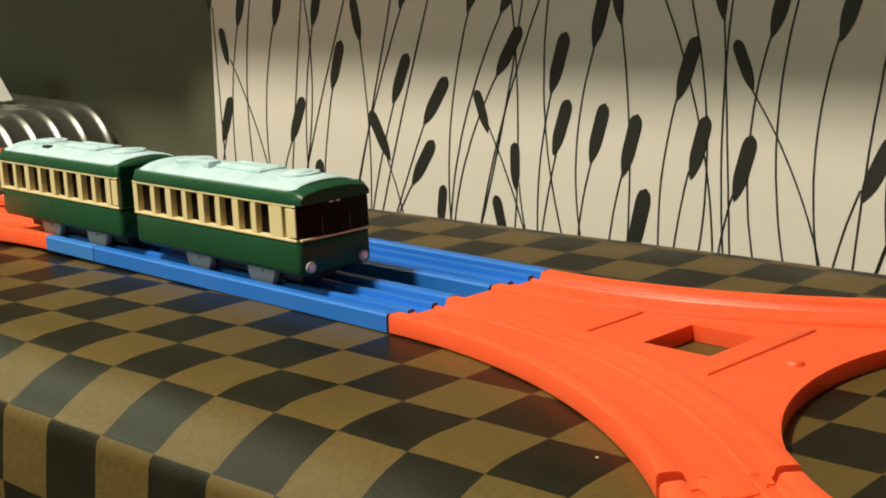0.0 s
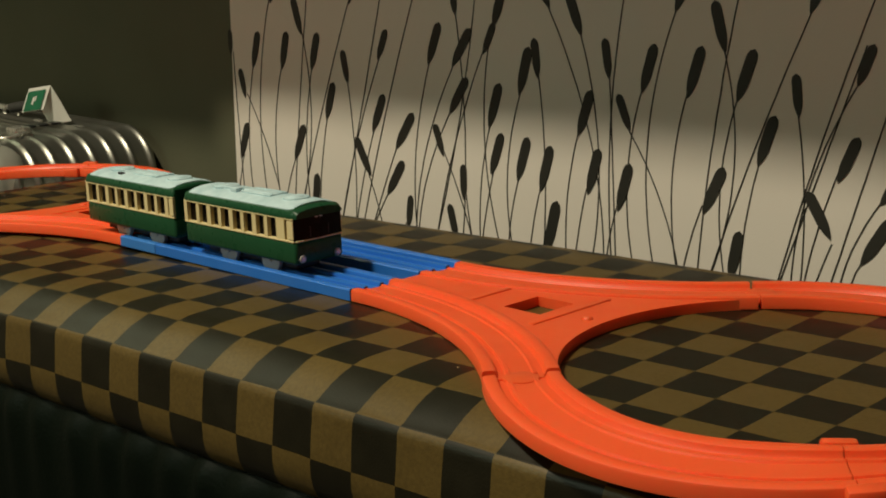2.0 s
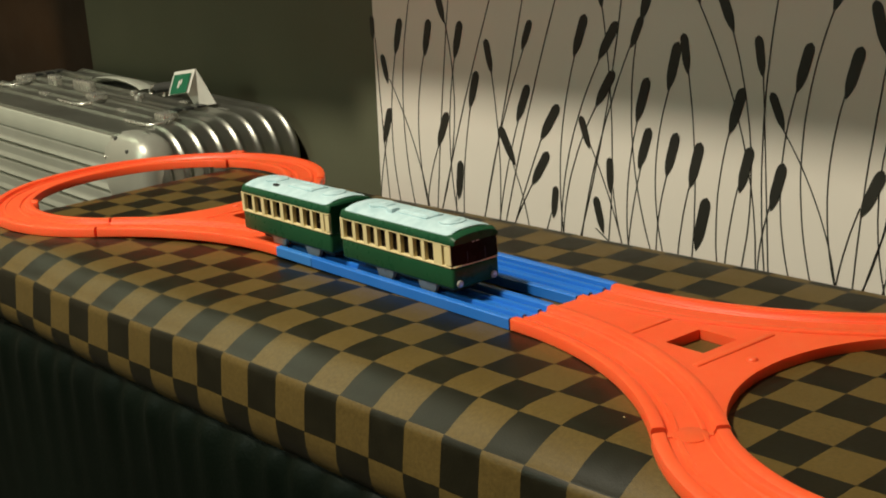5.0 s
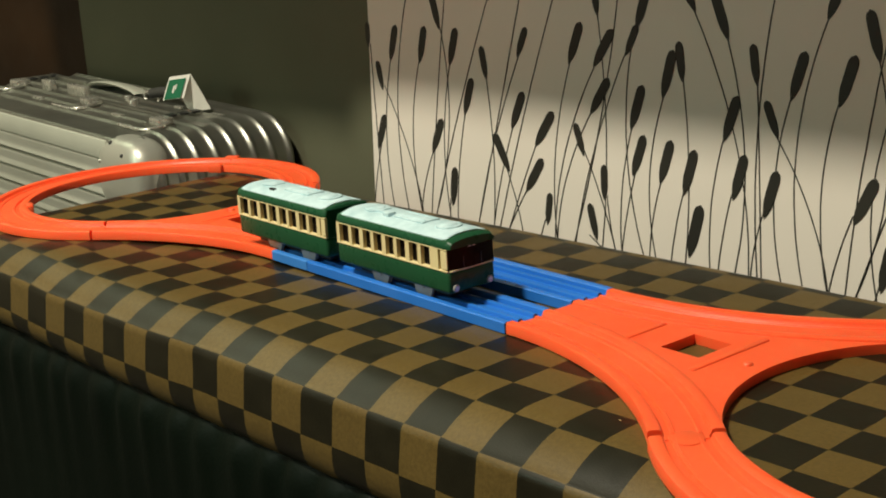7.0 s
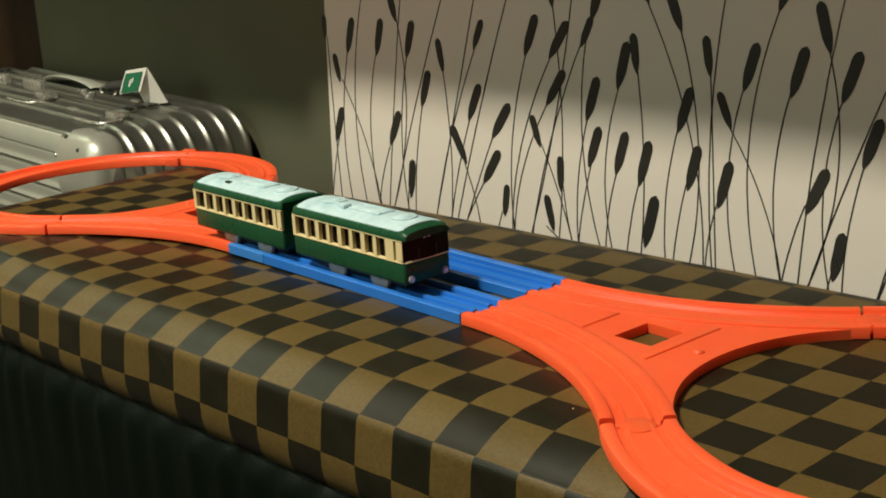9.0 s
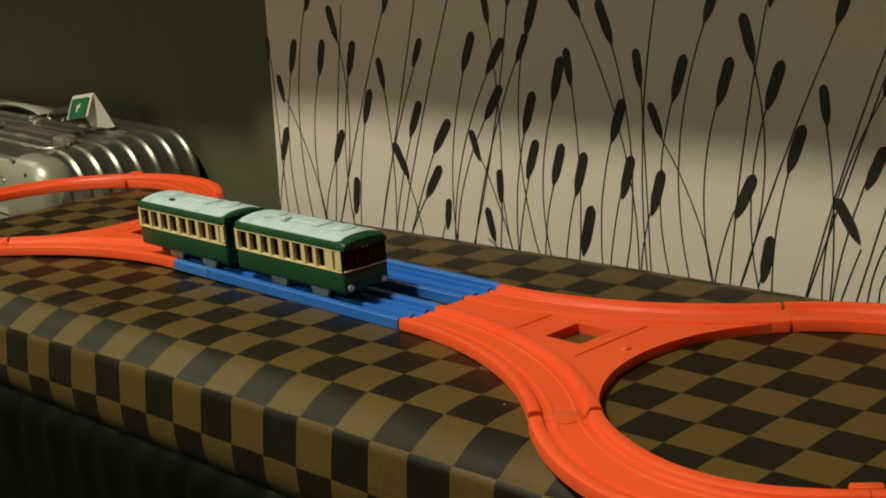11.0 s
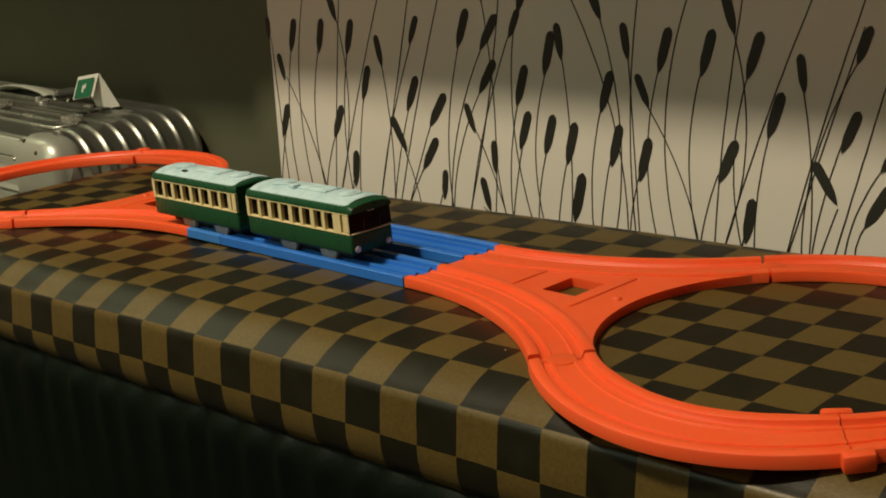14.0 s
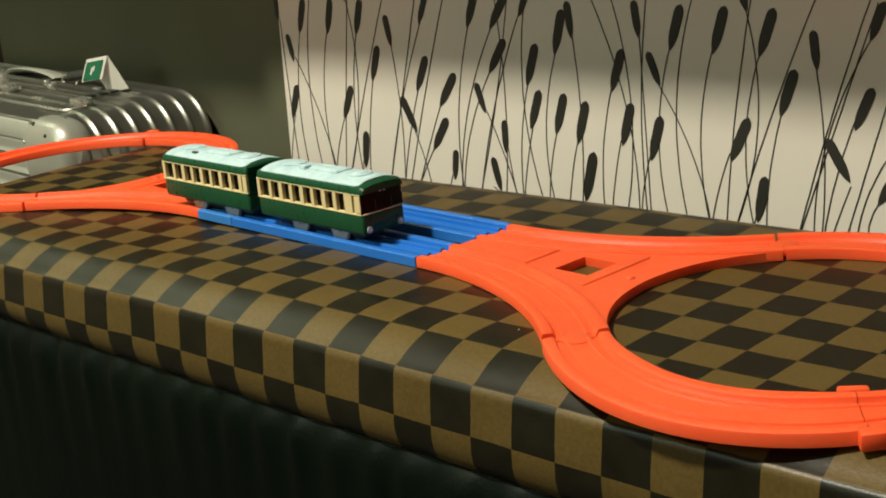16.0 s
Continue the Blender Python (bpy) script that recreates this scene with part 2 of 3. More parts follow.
# papered panel, its edge a little out of plumb
bm = bmesh.new()
P_L, P_R, P_Z = -0.463, 2.2, 1.02
for y in (WALL_Y, WALL_Y + 0.0118):
    for x, z in ((P_L - 0.019, 0.0), (P_R, 0.0), (P_R, P_Z), (P_L + 0.027, P_Z)):
        bm.verts.new((x, y, z))
v = list(bm.verts)
for f in ((0, 1, 2, 3), (7, 6, 5, 4), (0, 4, 5, 1), (1, 5, 6, 2), (2, 6, 7, 3), (3, 7, 4, 0)):
    bm.faces.new([v[i] for i in f])
panel = tagged(part("wall_panel", bm, PAPER), "cream wallpapered panel printed with dark bulrush stems", "wall panel", kind="structure")


def seed_pod(x, z, length, lean):
    """A printed seed head: a blunt spindle with a narrow neck, its lower end at x, z over the seat."""
    bm = bmesh.new()
    turn = Matrix.Translation((x, WALL_Y - 0.0008, TOP + z)) @ Matrix.Rotation(radians(lean), 4, "Y")
    n, length = 18, length * 1.03
    for side in (1, -1):
        for i in range(n + 1) if side > 0 else range(n - 1, 0, -1):
            s = i / n
            low = min(s / 0.42, 1.0)
            high = max(s - 0.80, 0) / 0.20
            w = POD_W * (length / 0.04) ** 0.8 * math.sin(low * math.pi / 2) ** 0.8 * math.sqrt(max(1 - high * high, 0)) * (0.93 + 0.07 * s)
            bm.verts.new(turn @ Vector((side * w, 0, s * length)))
    bm.verts.ensure_lookup_table()
    bm.faces.new(list(bm.verts))
    g = bmesh.ops.extrude_face_region(bm, geom=list(bm.faces))
    bmesh.ops.translate(bm, vec=(0, 0.0007, 0), verts=[q for q in g["geom"] if isinstance(q, bmesh.types.BMVert)])
    part("seed_pod", bm, INK, panel)


FOOT = -0.058


def stem(x0, z0, x1, z1, x2):
    """A printed stalk from x0, z0 by x1, z1 down to x2 at the panel's foot."""
    def at(z):
        if abs(z0 - FOOT) < 0.012:
            return x0 + (x2 - x0) * (z0 - z) / max(z0 - FOOT, 0.002)
        a = (z - z1) * (z - FOOT) / ((z0 - z1) * (z0 - FOOT))
        b = (z - z0) * (z - FOOT) / ((z1 - z0) * (z1 - FOOT))
        c = (z - z0) * (z - z1) / ((FOOT - z0) * (FOOT - z1))
        return a * x0 + b * x1 + c * x2

    bm = bmesh.new()
    rows = []
    steps = max(3, int((z0 - FOOT + 0.02) / 0.009))
    for i in range(steps + 1):
        z = z0 + 0.005 + (FOOT - 0.025 - z0) * i / steps
        lean = (at(z + 0.001) - at(z - 0.001)) / 0.002
        w = STEM_W * math.hypot(1, lean) * (0.9 + 0.25 * i / steps)
        x = at(z) + 0.0003 * noise.noise((x0 * 40, z * 70, 0))
        rows.append([(x - w, WALL_Y - 0.0005, TOP + z), (x + w, WALL_Y - 0.0005, TOP + z)])
    sheet(bm, rows)
    g = bmesh.ops.extrude_face_region(bm, geom=list(bm.faces))
    bmesh.ops.translate(bm, vec=(0, 0.0004, 0), verts=[q for q in g["geom"] if isinstance(q, bmesh.types.BMVert)])
    part("stem", bm, INK, panel)


POD_W, STEM_W = 0.0046, 0.00051

seed_pod(-0.4577, 0.106, 0.025, 1)
seed_pod(-0.4387, 0.062, 0.030, -12)
seed_pod(-0.4237, 0.093, 0.038, 17)
seed_pod(-0.3787, 0.093, 0.038, 15)
seed_pod(-0.3347, 0.093, 0.038, 17)
seed_pod(-0.3467, 0.128, 0.037, -15)
seed_pod(-0.3907, 0.158, 0.033, 21)
seed_pod(-0.2837, 0.082, 0.032, -10)
seed_pod(-0.2767, 0.157, 0.035, 19)
seed_pod(-0.3337, 0.170, 0.030, 3)
seed_pod(-0.2417, 0.106, 0.030, 24)
seed_pod(-0.3167, 0.046, 0.038, 19)
seed_pod(-0.2527, 0.038, 0.039, 25)
seed_pod(-0.2227, 0.024, 0.041, 35)
seed_pod(-0.3667, 0.003, 0.039, 25)
seed_pod(-0.4527, -0.002, 0.040, 21)
seed_pod(-0.2577, -0.005, 0.040, -27)
seed_pod(-0.2367, -0.021, 0.040, 34)
seed_pod(-0.3407, -0.049, 0.040, 9)
seed_pod(-0.1775, 0.103, 0.040, 22)
seed_pod(-0.1485, 0.102, 0.040, 34)
seed_pod(-0.1535, 0.060, 0.039, 34)
seed_pod(-0.1625, 0.021, 0.030, -18)
seed_pod(-0.1425, 0.147, 0.030, -7)
seed_pod(-0.1185, 0.163, 0.030, 10)
seed_pod(-0.1075, 0.050, 0.041, 19)
seed_pod(-0.1065, 0.009, 0.039, 20)
seed_pod(-0.1395, -0.017, 0.032, 1)
seed_pod(-0.1115, 0.114, 0.029, 26)
seed_pod(-0.0995, 0.137, 0.040, 20)
seed_pod(-0.2107, -0.050, 0.031, 9)
seed_pod(-0.1495, -0.056, 0.034, -13)
seed_pod(-0.0725, 0.080, 0.042, 16)
seed_pod(-0.0515, 0.095, 0.033, -6)
seed_pod(-0.0765, 0.006, 0.040, 18)
seed_pod(-0.0515, -0.001, 0.041, 17)
seed_pod(-0.0465, -0.055, 0.048, 15)
seed_pod(-0.0105, 0.049, 0.040, 20)
seed_pod(-0.0015, 0.001, 0.040, 17)
seed_pod(0.0285, -0.010, 0.041, 17)
seed_pod(0.0215, 0.097, 0.032, -7)
seed_pod(-0.0055, 0.131, 0.040, -20)
seed_pod(-0.0375, 0.153, 0.037, -27)
seed_pod(0.0412, 0.056, 0.031, -21)
seed_pod(0.0525, 0.087, 0.040, 18)
seed_pod(0.0835, 0.150, 0.036, 22)
seed_pod(0.0945, 0.085, 0.041, 18)
seed_pod(0.1275, 0.120, 0.039, -14)
seed_pod(0.1375, 0.084, 0.041, 20)
seed_pod(0.1415, 0.162, 0.030, 9)
seed_pod(0.1085, -0.004, 0.041, 26)
seed_pod(0.1555, 0.037, 0.040, 20)
seed_pod(0.1885, 0.075, 0.031, -6)
seed_pod(0.1955, 0.149, 0.036, 20)
seed_pod(0.2155, -0.012, 0.038, -30)
seed_pod(0.1325, -0.054, 0.040, 12)
seed_pod(0.2195, 0.030, 0.036, 24)
seed_pod(0.2325, 0.099, 0.031, 21)
seed_pod(0.2385, -0.028, 0.041, 32)
seed_pod(0.2515, 0.017, 0.042, 37)
seed_pod(0.2665, -0.044, 0.018, 5)
stem(-0.454, 0.104, -0.453, 0.035, -0.450)
stem(-0.433, 0.062, -0.409, 0.014, -0.387)
stem(-0.424, 0.093, -0.437, 0.024, -0.433)
stem(-0.393, 0.160, -0.416, 0.055, -0.410)
stem(-0.381, 0.091, -0.395, 0.021, -0.389)
stem(-0.345, 0.127, -0.339, 0.043, -0.365)
stem(-0.337, 0.160, -0.356, 0.053, -0.373)
stem(-0.335, 0.092, -0.348, 0.020, -0.345)
stem(-0.449, -0.002, -0.457, -0.027, -0.464)
stem(-0.367, 0.002, -0.383, -0.037, -0.388)
stem(-0.317, 0.043, -0.328, -0.007, -0.334)
stem(-0.277, 0.161, -0.328, 0.041, -0.365)
stem(-0.284, 0.082, -0.279, 0.026, -0.282)
stem(-0.195, 0.302, -0.257, 0.090, -0.303)
stem(-0.241, 0.105, -0.269, 0.043, -0.303)
stem(-0.252, 0.037, -0.268, -0.007, -0.282)
stem(-0.223, 0.023, -0.241, -0.015, -0.260)
stem(-0.132, 0.303, -0.222, 0.090, -0.273)
stem(-0.259, -0.008, -0.250, -0.033, -0.244)
stem(-0.237, -0.021, -0.248, -0.038, -0.260)
stem(-0.344, -0.047, -0.345, -0.053, -0.345)
stem(-0.177, 0.102, -0.199, 0.006, -0.199)
stem(-0.149, 0.100, -0.185, 0.023, -0.201)
stem(-0.155, 0.058, -0.179, 0.013, -0.198)
stem(-0.142, 0.145, -0.137, 0.094, -0.143)
stem(-0.119, 0.164, -0.143, 0.051, -0.176)
stem(-0.113, 0.114, -0.138, 0.059, -0.175)
stem(-0.105, 0.123, -0.113, 0.046, -0.097)
stem(-0.160, 0.022, -0.144, -0.014, -0.129)
stem(-0.136, -0.017, -0.133, -0.040, -0.129)
stem(-0.151, -0.057, -0.150, -0.059, -0.148)
stem(-0.215, -0.050, -0.217, -0.054, -0.218)
stem(-0.107, 0.050, -0.119, -0.006, -0.121)
stem(-0.105, 0.007, -0.114, -0.027, -0.120)
stem(-0.071, 0.082, -0.088, 0.007, -0.083)
stem(-0.051, 0.098, -0.046, 0.032, -0.050)
stem(-0.076, 0.006, -0.084, -0.023, -0.089)
stem(-0.052, 0.000, -0.060, -0.030, -0.065)
stem(-0.049, -0.048, -0.050, -0.054, -0.050)
stem(-0.011, 0.050, -0.023, -0.005, -0.025)
stem(-0.038, 0.152, -0.002, 0.062, 0.014)
stem(-0.006, 0.131, 0.010, 0.037, 0.001)
stem(0.022, 0.099, 0.024, 0.024, 0.026)
stem(0.079, 0.306, 0.025, 0.090, 0.022)
stem(-0.004, 0.001, -0.012, -0.033, -0.016)
stem(0.027, -0.008, 0.020, -0.033, 0.016)
stem(0.0410, 0.056, 0.066, 0.011, 0.087)
stem(0.052, 0.088, 0.038, 0.017, 0.044)
stem(0.084, 0.151, 0.058, 0.051, 0.064)
stem(0.093, 0.085, 0.080, 0.012, 0.086)
stem(0.106, -0.002, 0.097, -0.027, 0.089)
stem(0.127, 0.120, 0.136, 0.041, 0.113)
stem(0.138, 0.161, 0.119, 0.065, 0.103)
stem(0.137, 0.084, 0.124, 0.022, 0.129)
stem(0.156, 0.037, 0.146, -0.006, 0.141)
stem(0.196, 0.149, 0.155, 0.055, 0.113)
stem(0.188, 0.075, 0.193, 0.030, 0.191)
stem(0.266, 0.215, 0.204, 0.050, 0.171)
stem(0.237, 0.123, 0.205, 0.035, 0.172)
stem(0.214, -0.020, 0.206, -0.041, 0.200)
stem(0.219, 0.035, 0.204, -0.009, 0.193)
stem(0.130, -0.054, 0.129, -0.057, 0.129)
stem(0.232, 0.099, 0.201, 0.034, 0.184)
stem(0.238, -0.028, 0.234, -0.036, 0.230)
stem(0.251, 0.017, 0.233, -0.015, 0.221)
stem(0.266, -0.042, 0.266, -0.044, 0.266)
stem(0.270, 0.129, 0.245, 0.049, 0.212)

# ---- bench ----
def scaled(bm):
    bmesh.ops.scale(bm, vec=(S, S, S), verts=bm.verts)
    return bm


def cpart(name, bm, material, parent=None, label="", smooth=0):
    """A part drawn in checks rather than metres."""
    return part(name, scaled(bm), material, parent, label, smooth)


def bench_section():
    """The seat's outline from back to front: across, up and the run of the cloth."""
    pts = [(8.68, -2.42), (8.70, -1.3)]
    pts += [(8.12 + 0.58 * math.cos(radians(a)), -0.55 + 0.55 * math.sin(radians(a))) for a in range(0, 91, 15)]
    pts += [(y, 0.0) for y in np.arange(7.0, -0.4, -1.0)]
    pts += [(-0.5, 0.0), (-0.75, -0.012), (-1.0, -0.055), (-1.25, -0.135), (-1.5, -0.245), (-1.70, -0.362), (-1.80, -0.428), (-1.86, -0.455),
            (-1.92, -0.485), (-1.965, -0.535), (-1.99, -0.62), (-2.00, -0.70), (-2.02, -0.85), (-2.06, -1.15), (-2.10, -1.5), (-2.10, -1.75), (-2.06, -1.97), (-1.98, -2.14), (-1.86, -2.25), (-1.70, -2.29)]
    out = []
    flat = next(i for i, q in enumerate(pts) if q[1] == 0.0)
    total = [0.0]
    for a, b in zip(pts, pts[1:]):
        total.append(total[-1] + math.dist(a, b))
    for q, s in zip(pts, total):
        out.append((*q, pts[flat][0] - (s - total[flat])))
    return out


def ease(a, b, x):
    t = min(max((x - a) / (b - a), 0.0), 1.0)
    return t * t * (3 - 2 * t)


def build_bench():
    bench = thing("bench", "upholstered bench in brown and black checked vinyl over dark leather", "bench", place=pose(0, 0, TOP))
    sec = bench_section()
    xs = [(x, 0.0, x) for x in np.arange(20.0, -16.4, -0.5)]
    r = 1.2
    for a in range(15, 91, 15):
        xs.append((-16.4 - r * math.sin(radians(a)), r * (1 - math.cos(radians(a))), -16.4 - r * radians(a)))
    xs.append((-17.62, 2.42, -16.4 - r * math.pi / 2 - 0.8))
    bm = bmesh.new()
    uv = bm.loops.layers.uv.new("checks")
    grid, wrap = [], {}
    for x, drop, u in xs:
        row = []
        for y, z, w in sec:
            zz = z if z < -2.2 else max(z - drop, -2.24)
            zz += (-0.02 + 0.20 * ease(0.0, -11.0, x)) * ease(-1.4, -2.1, z) if y < 0 else 0.0
            sag = 0.02 * noise.noise((x * 0.25, y * 0.3, 3.0)) if z > -0.2 else 0.0
            push = 0.035 * noise.noise((x * 0.55, z * 0.8, 7.0)) if y < -1.0 else 0.0
            worn = 0.09 * ease(-2.0, -6.0, x) * ease(-12.5, -9.5, x) * ease(4.2, 1.5, y)
            vert = bm.verts.new((x, y + push, zz + sag - worn))
            wrap[vert] = (u, w)
            row.append(vert)
        grid.append(row)
    for a, b in zip(grid, grid[1:]):
        for i in range(len(a) - 1):
            bm.faces.new((a[i], a[i + 1], b[i + 1], b[i]))
    for f in bm.faces:
        for lo in f.loops:
            lo[uv].uv = wrap[lo.vert]
    cpart("seat_cover", bm, CHECKS, bench, "brown and near-black checked vinyl cover", smooth=50)
    # dark base, gathered in soft folds under the seat
    bm = bmesh.new()
    rows = []
    for d in (0.0, 0.12, 0.3, 0.6, 1.0, 1.6, 2.6, 4.5, 8.0, 13.0):
        z = -2.15 - d
        row = []
        for x in np.arange(19.6, -17.45, -0.12):
            fold = noise.noise((x * 0.75, 1.7, 0.0)) * 0.10 + abs(noise.noise((x * 1.6, 5.0, 0))) * -0.10
            row.append((x, -1.78 - 0.36 * (1 - math.exp(-d * 3.5)) + (fold + 0.09 * math.cos(5.4 * x + 3 * noise.noise((x * 0.4, 9, 0)))) * math.exp(-d * 0.8) * min(d * 4, 1), z))
        row += [(-17.45, y, z) for y in np.arange(-1.4, 8.1, 0.8)] + [(x, 8.1, z) for x in np.arange(-17.0, 19.7, 3.0)] + [(19.6, 0, z)]
        rows.append(row)
    vs = sheet(bm, rows, close=True)
    bm.faces.new(vs[-1])
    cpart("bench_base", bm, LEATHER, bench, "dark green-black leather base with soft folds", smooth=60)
    return bench


build_bench()

# ---- toy railway ----
# Lies a little askew on the seat; lengths in checks from its middle.
TILT = -3.36
RAIL = pose(-1.37 * S, 3.70 * S, TOP + 0.0002, 0, 0, TILT)
TURNED = RAIL @ pose(0, 0, 0, 0, 0, 180)
HALF, GAUGE, RISE, LOOP_U, LOOP_R, BEND = 0.66, 0.96, 0.262, 13.8, 4.53, 9.31
SLIM = HALF - 0.02

PROFILE = [(-HALF + 0.02, 0.0), (HALF - 0.02, 0.0), (HALF, 0.02), (HALF, RISE - 0.03), (HALF - 0.03, RISE), (HALF - 0.15, RISE), (HALF - 0.19, RISE - 0.03),
           (HALF - 0.21, 0.115), (0.29, 0.110), (0.27, 0.225), (0.25, 0.235), (0.18, 0.235), (0.16, 0.225), (0.15, 0.150)]
PROFILE += [(-v, z) for v, z in reversed(PROFILE[2:])]
CURVE = [(-SLIM + 0.02, 0.0), (SLIM - 0.02, 0.0), (SLIM, 0.02), (SLIM, RISE - 0.05), (SLIM - 0.015, RISE - 0.015), (SLIM - 0.05, RISE), (SLIM - 0.19, RISE), (SLIM - 0.23, RISE - 0.018),
         (SLIM - 0.25, 0.18), (SLIM - 0.27, 0.155), (0.27, 0.152), (0.25, 0.196), (0.19, 0.200), (0.17, 0.170)]
CURVE += [(-v, z) for v, z in reversed(CURVE[2:])]


def arc_path(cx, cy, r, a0, a1, turn=1, steps=None):
    n = steps or max(4, int(abs(a1 - a0) / 3))
    for i in range(n + 1):
        a = radians(a0 + (a1 - a0) * i / n)
        yield cx + r * math.cos(a), cy + r * math.sin(a), a + turn * math.pi / 2


def droop(bm, place):
    """Lets a rail bend down where it reaches out over the seat's rounded edge."""
    for v in bm.verts:
        d = max(-0.6 - (place @ (v.co * S)).y / S, 0.0)
        v.co.z -= 0.155 * d * d / (d + 0.15)
    return bm


def clip_pair(parent, place, angle, centre=(LOOP_U, 0.0)):
    """The moulded lugs on both sides of a joint in the loop."""
    a = radians(angle)
    for r0, r1, da in ((LOOP_R + SLIM - 0.05, LOOP_R + SLIM + 0.20, 0.016), (LOOP_R - SLIM - 0.16, LOOP_R - SLIM + 0.05, -0.004)):
        m = Matrix.Translation((centre[0], centre[1], 0)) @ Matrix.Rotation(a + da, 4, "Z")
        cpart("joint_lug", droop(fresh_box((r0, -0.25, 0.0), (r1, 0.25, RISE + 0.035), 0.05, 2, m), place), ORANGE, parent, smooth=40)


def curved_rail(place, a0, a1, lug):
    ob = thing("curved_rail", "bright orange plastic curved toy rail in a turning loop", "toy rail", "toy railway", place=place)
    bed = sweep(CURVE, arc_path(LOOP_U, 0, LOOP_R, a0 + (1.7 if a0 == 228 else 0.12), a1 - (0.5 if a1 == 492 else 0.12)))
    cpart("rail_bed", droop(bed, place), ORANGE, ob, smooth=35)
    for end, way in ((a0, 1), (a1, -1)):
        if end in (228, 492):
            flat = [(-0.37, 0.0), (0.37, 0.0), (0.37, 0.172), (-0.37, 0.172)]
            cpart("joint_floor", sweep(flat, arc_path(LOOP_U, 0, LOOP_R, *sorted((end + 0.02 * way, end + 2.0 * way)))), ORANGE, ob)
    if lug is not None:
        clip_pair(ob, place, lug)
    return ob


def turnout(place):
    ob = thing("turnout_rail", "bright orange plastic forked toy rail with a square hole", "toy rail", "toy railway", place=place)
    for side in (-1, 1):
        path = [(4.46, side * GAUGE, 0.0), (4.55, side * GAUGE, 0.0)]
        path += [(4.55 + BEND * math.sin(radians(q)), side * (GAUGE + BEND * (1 - math.cos(radians(q)))), side * radians(q)) for q in np.linspace(1.5, 41.8, 24)]
        cpart("branch", sweep(CURVE, path), ORANGE, ob, smooth=35)
    inner = [(4.47, GAUGE - HALF + 0.03)]
    inner += [(4.55 + (BEND + 0.6) * math.sin(radians(q)), GAUGE + BEND - (BEND + 0.6) * math.cos(radians(q))) for q in np.linspace(2, 38.5, 16)]
    r = LOOP_R - SLIM + 0.01
    a_end = math.degrees(math.atan2(inner[-1][1], LOOP_U - inner[-1][0]))
    arc = [(LOOP_U - r * math.cos(radians(q)), r * math.sin(radians(q))) for q in np.linspace(a_end + 4, 0, 22)]
    half = inner + arc
    outline = half + [(u, -v) for u, v in reversed(half[:-1])]
    hole = [(7.69, -0.50), (8.62, -0.50), (8.62, 0.48), (7.69, 0.48)]
    cpart("web", plate([outline, hole], 0.0, 0.205), ORANGE, ob)
    for u, w in ((6.83, 0.58), (8.95, 1.12)):
        cpart("rib", fresh_box((u - 0.07, -w, 0.1), (u + 0.07, w, 0.232), 0.025), ORANGE, ob, smooth=40)
    bm = disc(bmesh.new(), 0.12, 0.09, Matrix.Translation((9.52, -0.20, 0.21)), 16, 0.03, r2=0.09)
    cpart("pin", bm, ORANGE, ob, smooth=40)
    # sockets where the loop's ends hook in
    for side in (-1, 1):
        a = radians(180 - side * 48)
        m = Matrix.Translation((LOOP_U, 0, 0)) @ Matrix.Rotation(a, 4, "Z") @ Matrix.Translation((LOOP_R, side * -0.12, 0.164))
        cpart("socket", disc(bmesh.new(), 0.30, 0.05, m, 24, 0.015), ORANGE, ob, smooth=40)
    return ob


def straight_rail(name, u0, u1, side, material, label):
    ob = thing(name, label, "toy rail", "toy railway", place=RAIL)
    bm = sweep(PROFILE, [(u, side * GAUGE, 0.0) for u in np.linspace(u0 + 0.012, u1 - 0.012, 6)])
    cpart("rail_bed", bm, material, ob, smooth=35)
    m = Matrix.Translation((u0 + 0.55, side * GAUGE, 0.16))
    cpart("joint_tongue", disc(bmesh.new(), 0.24, 0.06, m, 24, 0.015), material, ob, smooth=40)
    return ob


for spot, ends in ((RAIL, (228, 309.3, 411, 492)), (TURNED, (228, 301, 428.5, 492))):
    turnout(spot)
    for k in range(3):
        curved_rail(spot, ends[k], ends[k + 1], ends[k + 1] if k < 2 else None)
for side in (-1, 1):
    straight_rail("straight_rail", -2.85, 4.45, side, BLUE, "bright blue plastic straight toy rail")
    straight_rail("short_rail", -4.45, -2.85, side, PALE_BLUE, "short paler blue plastic toy rail")


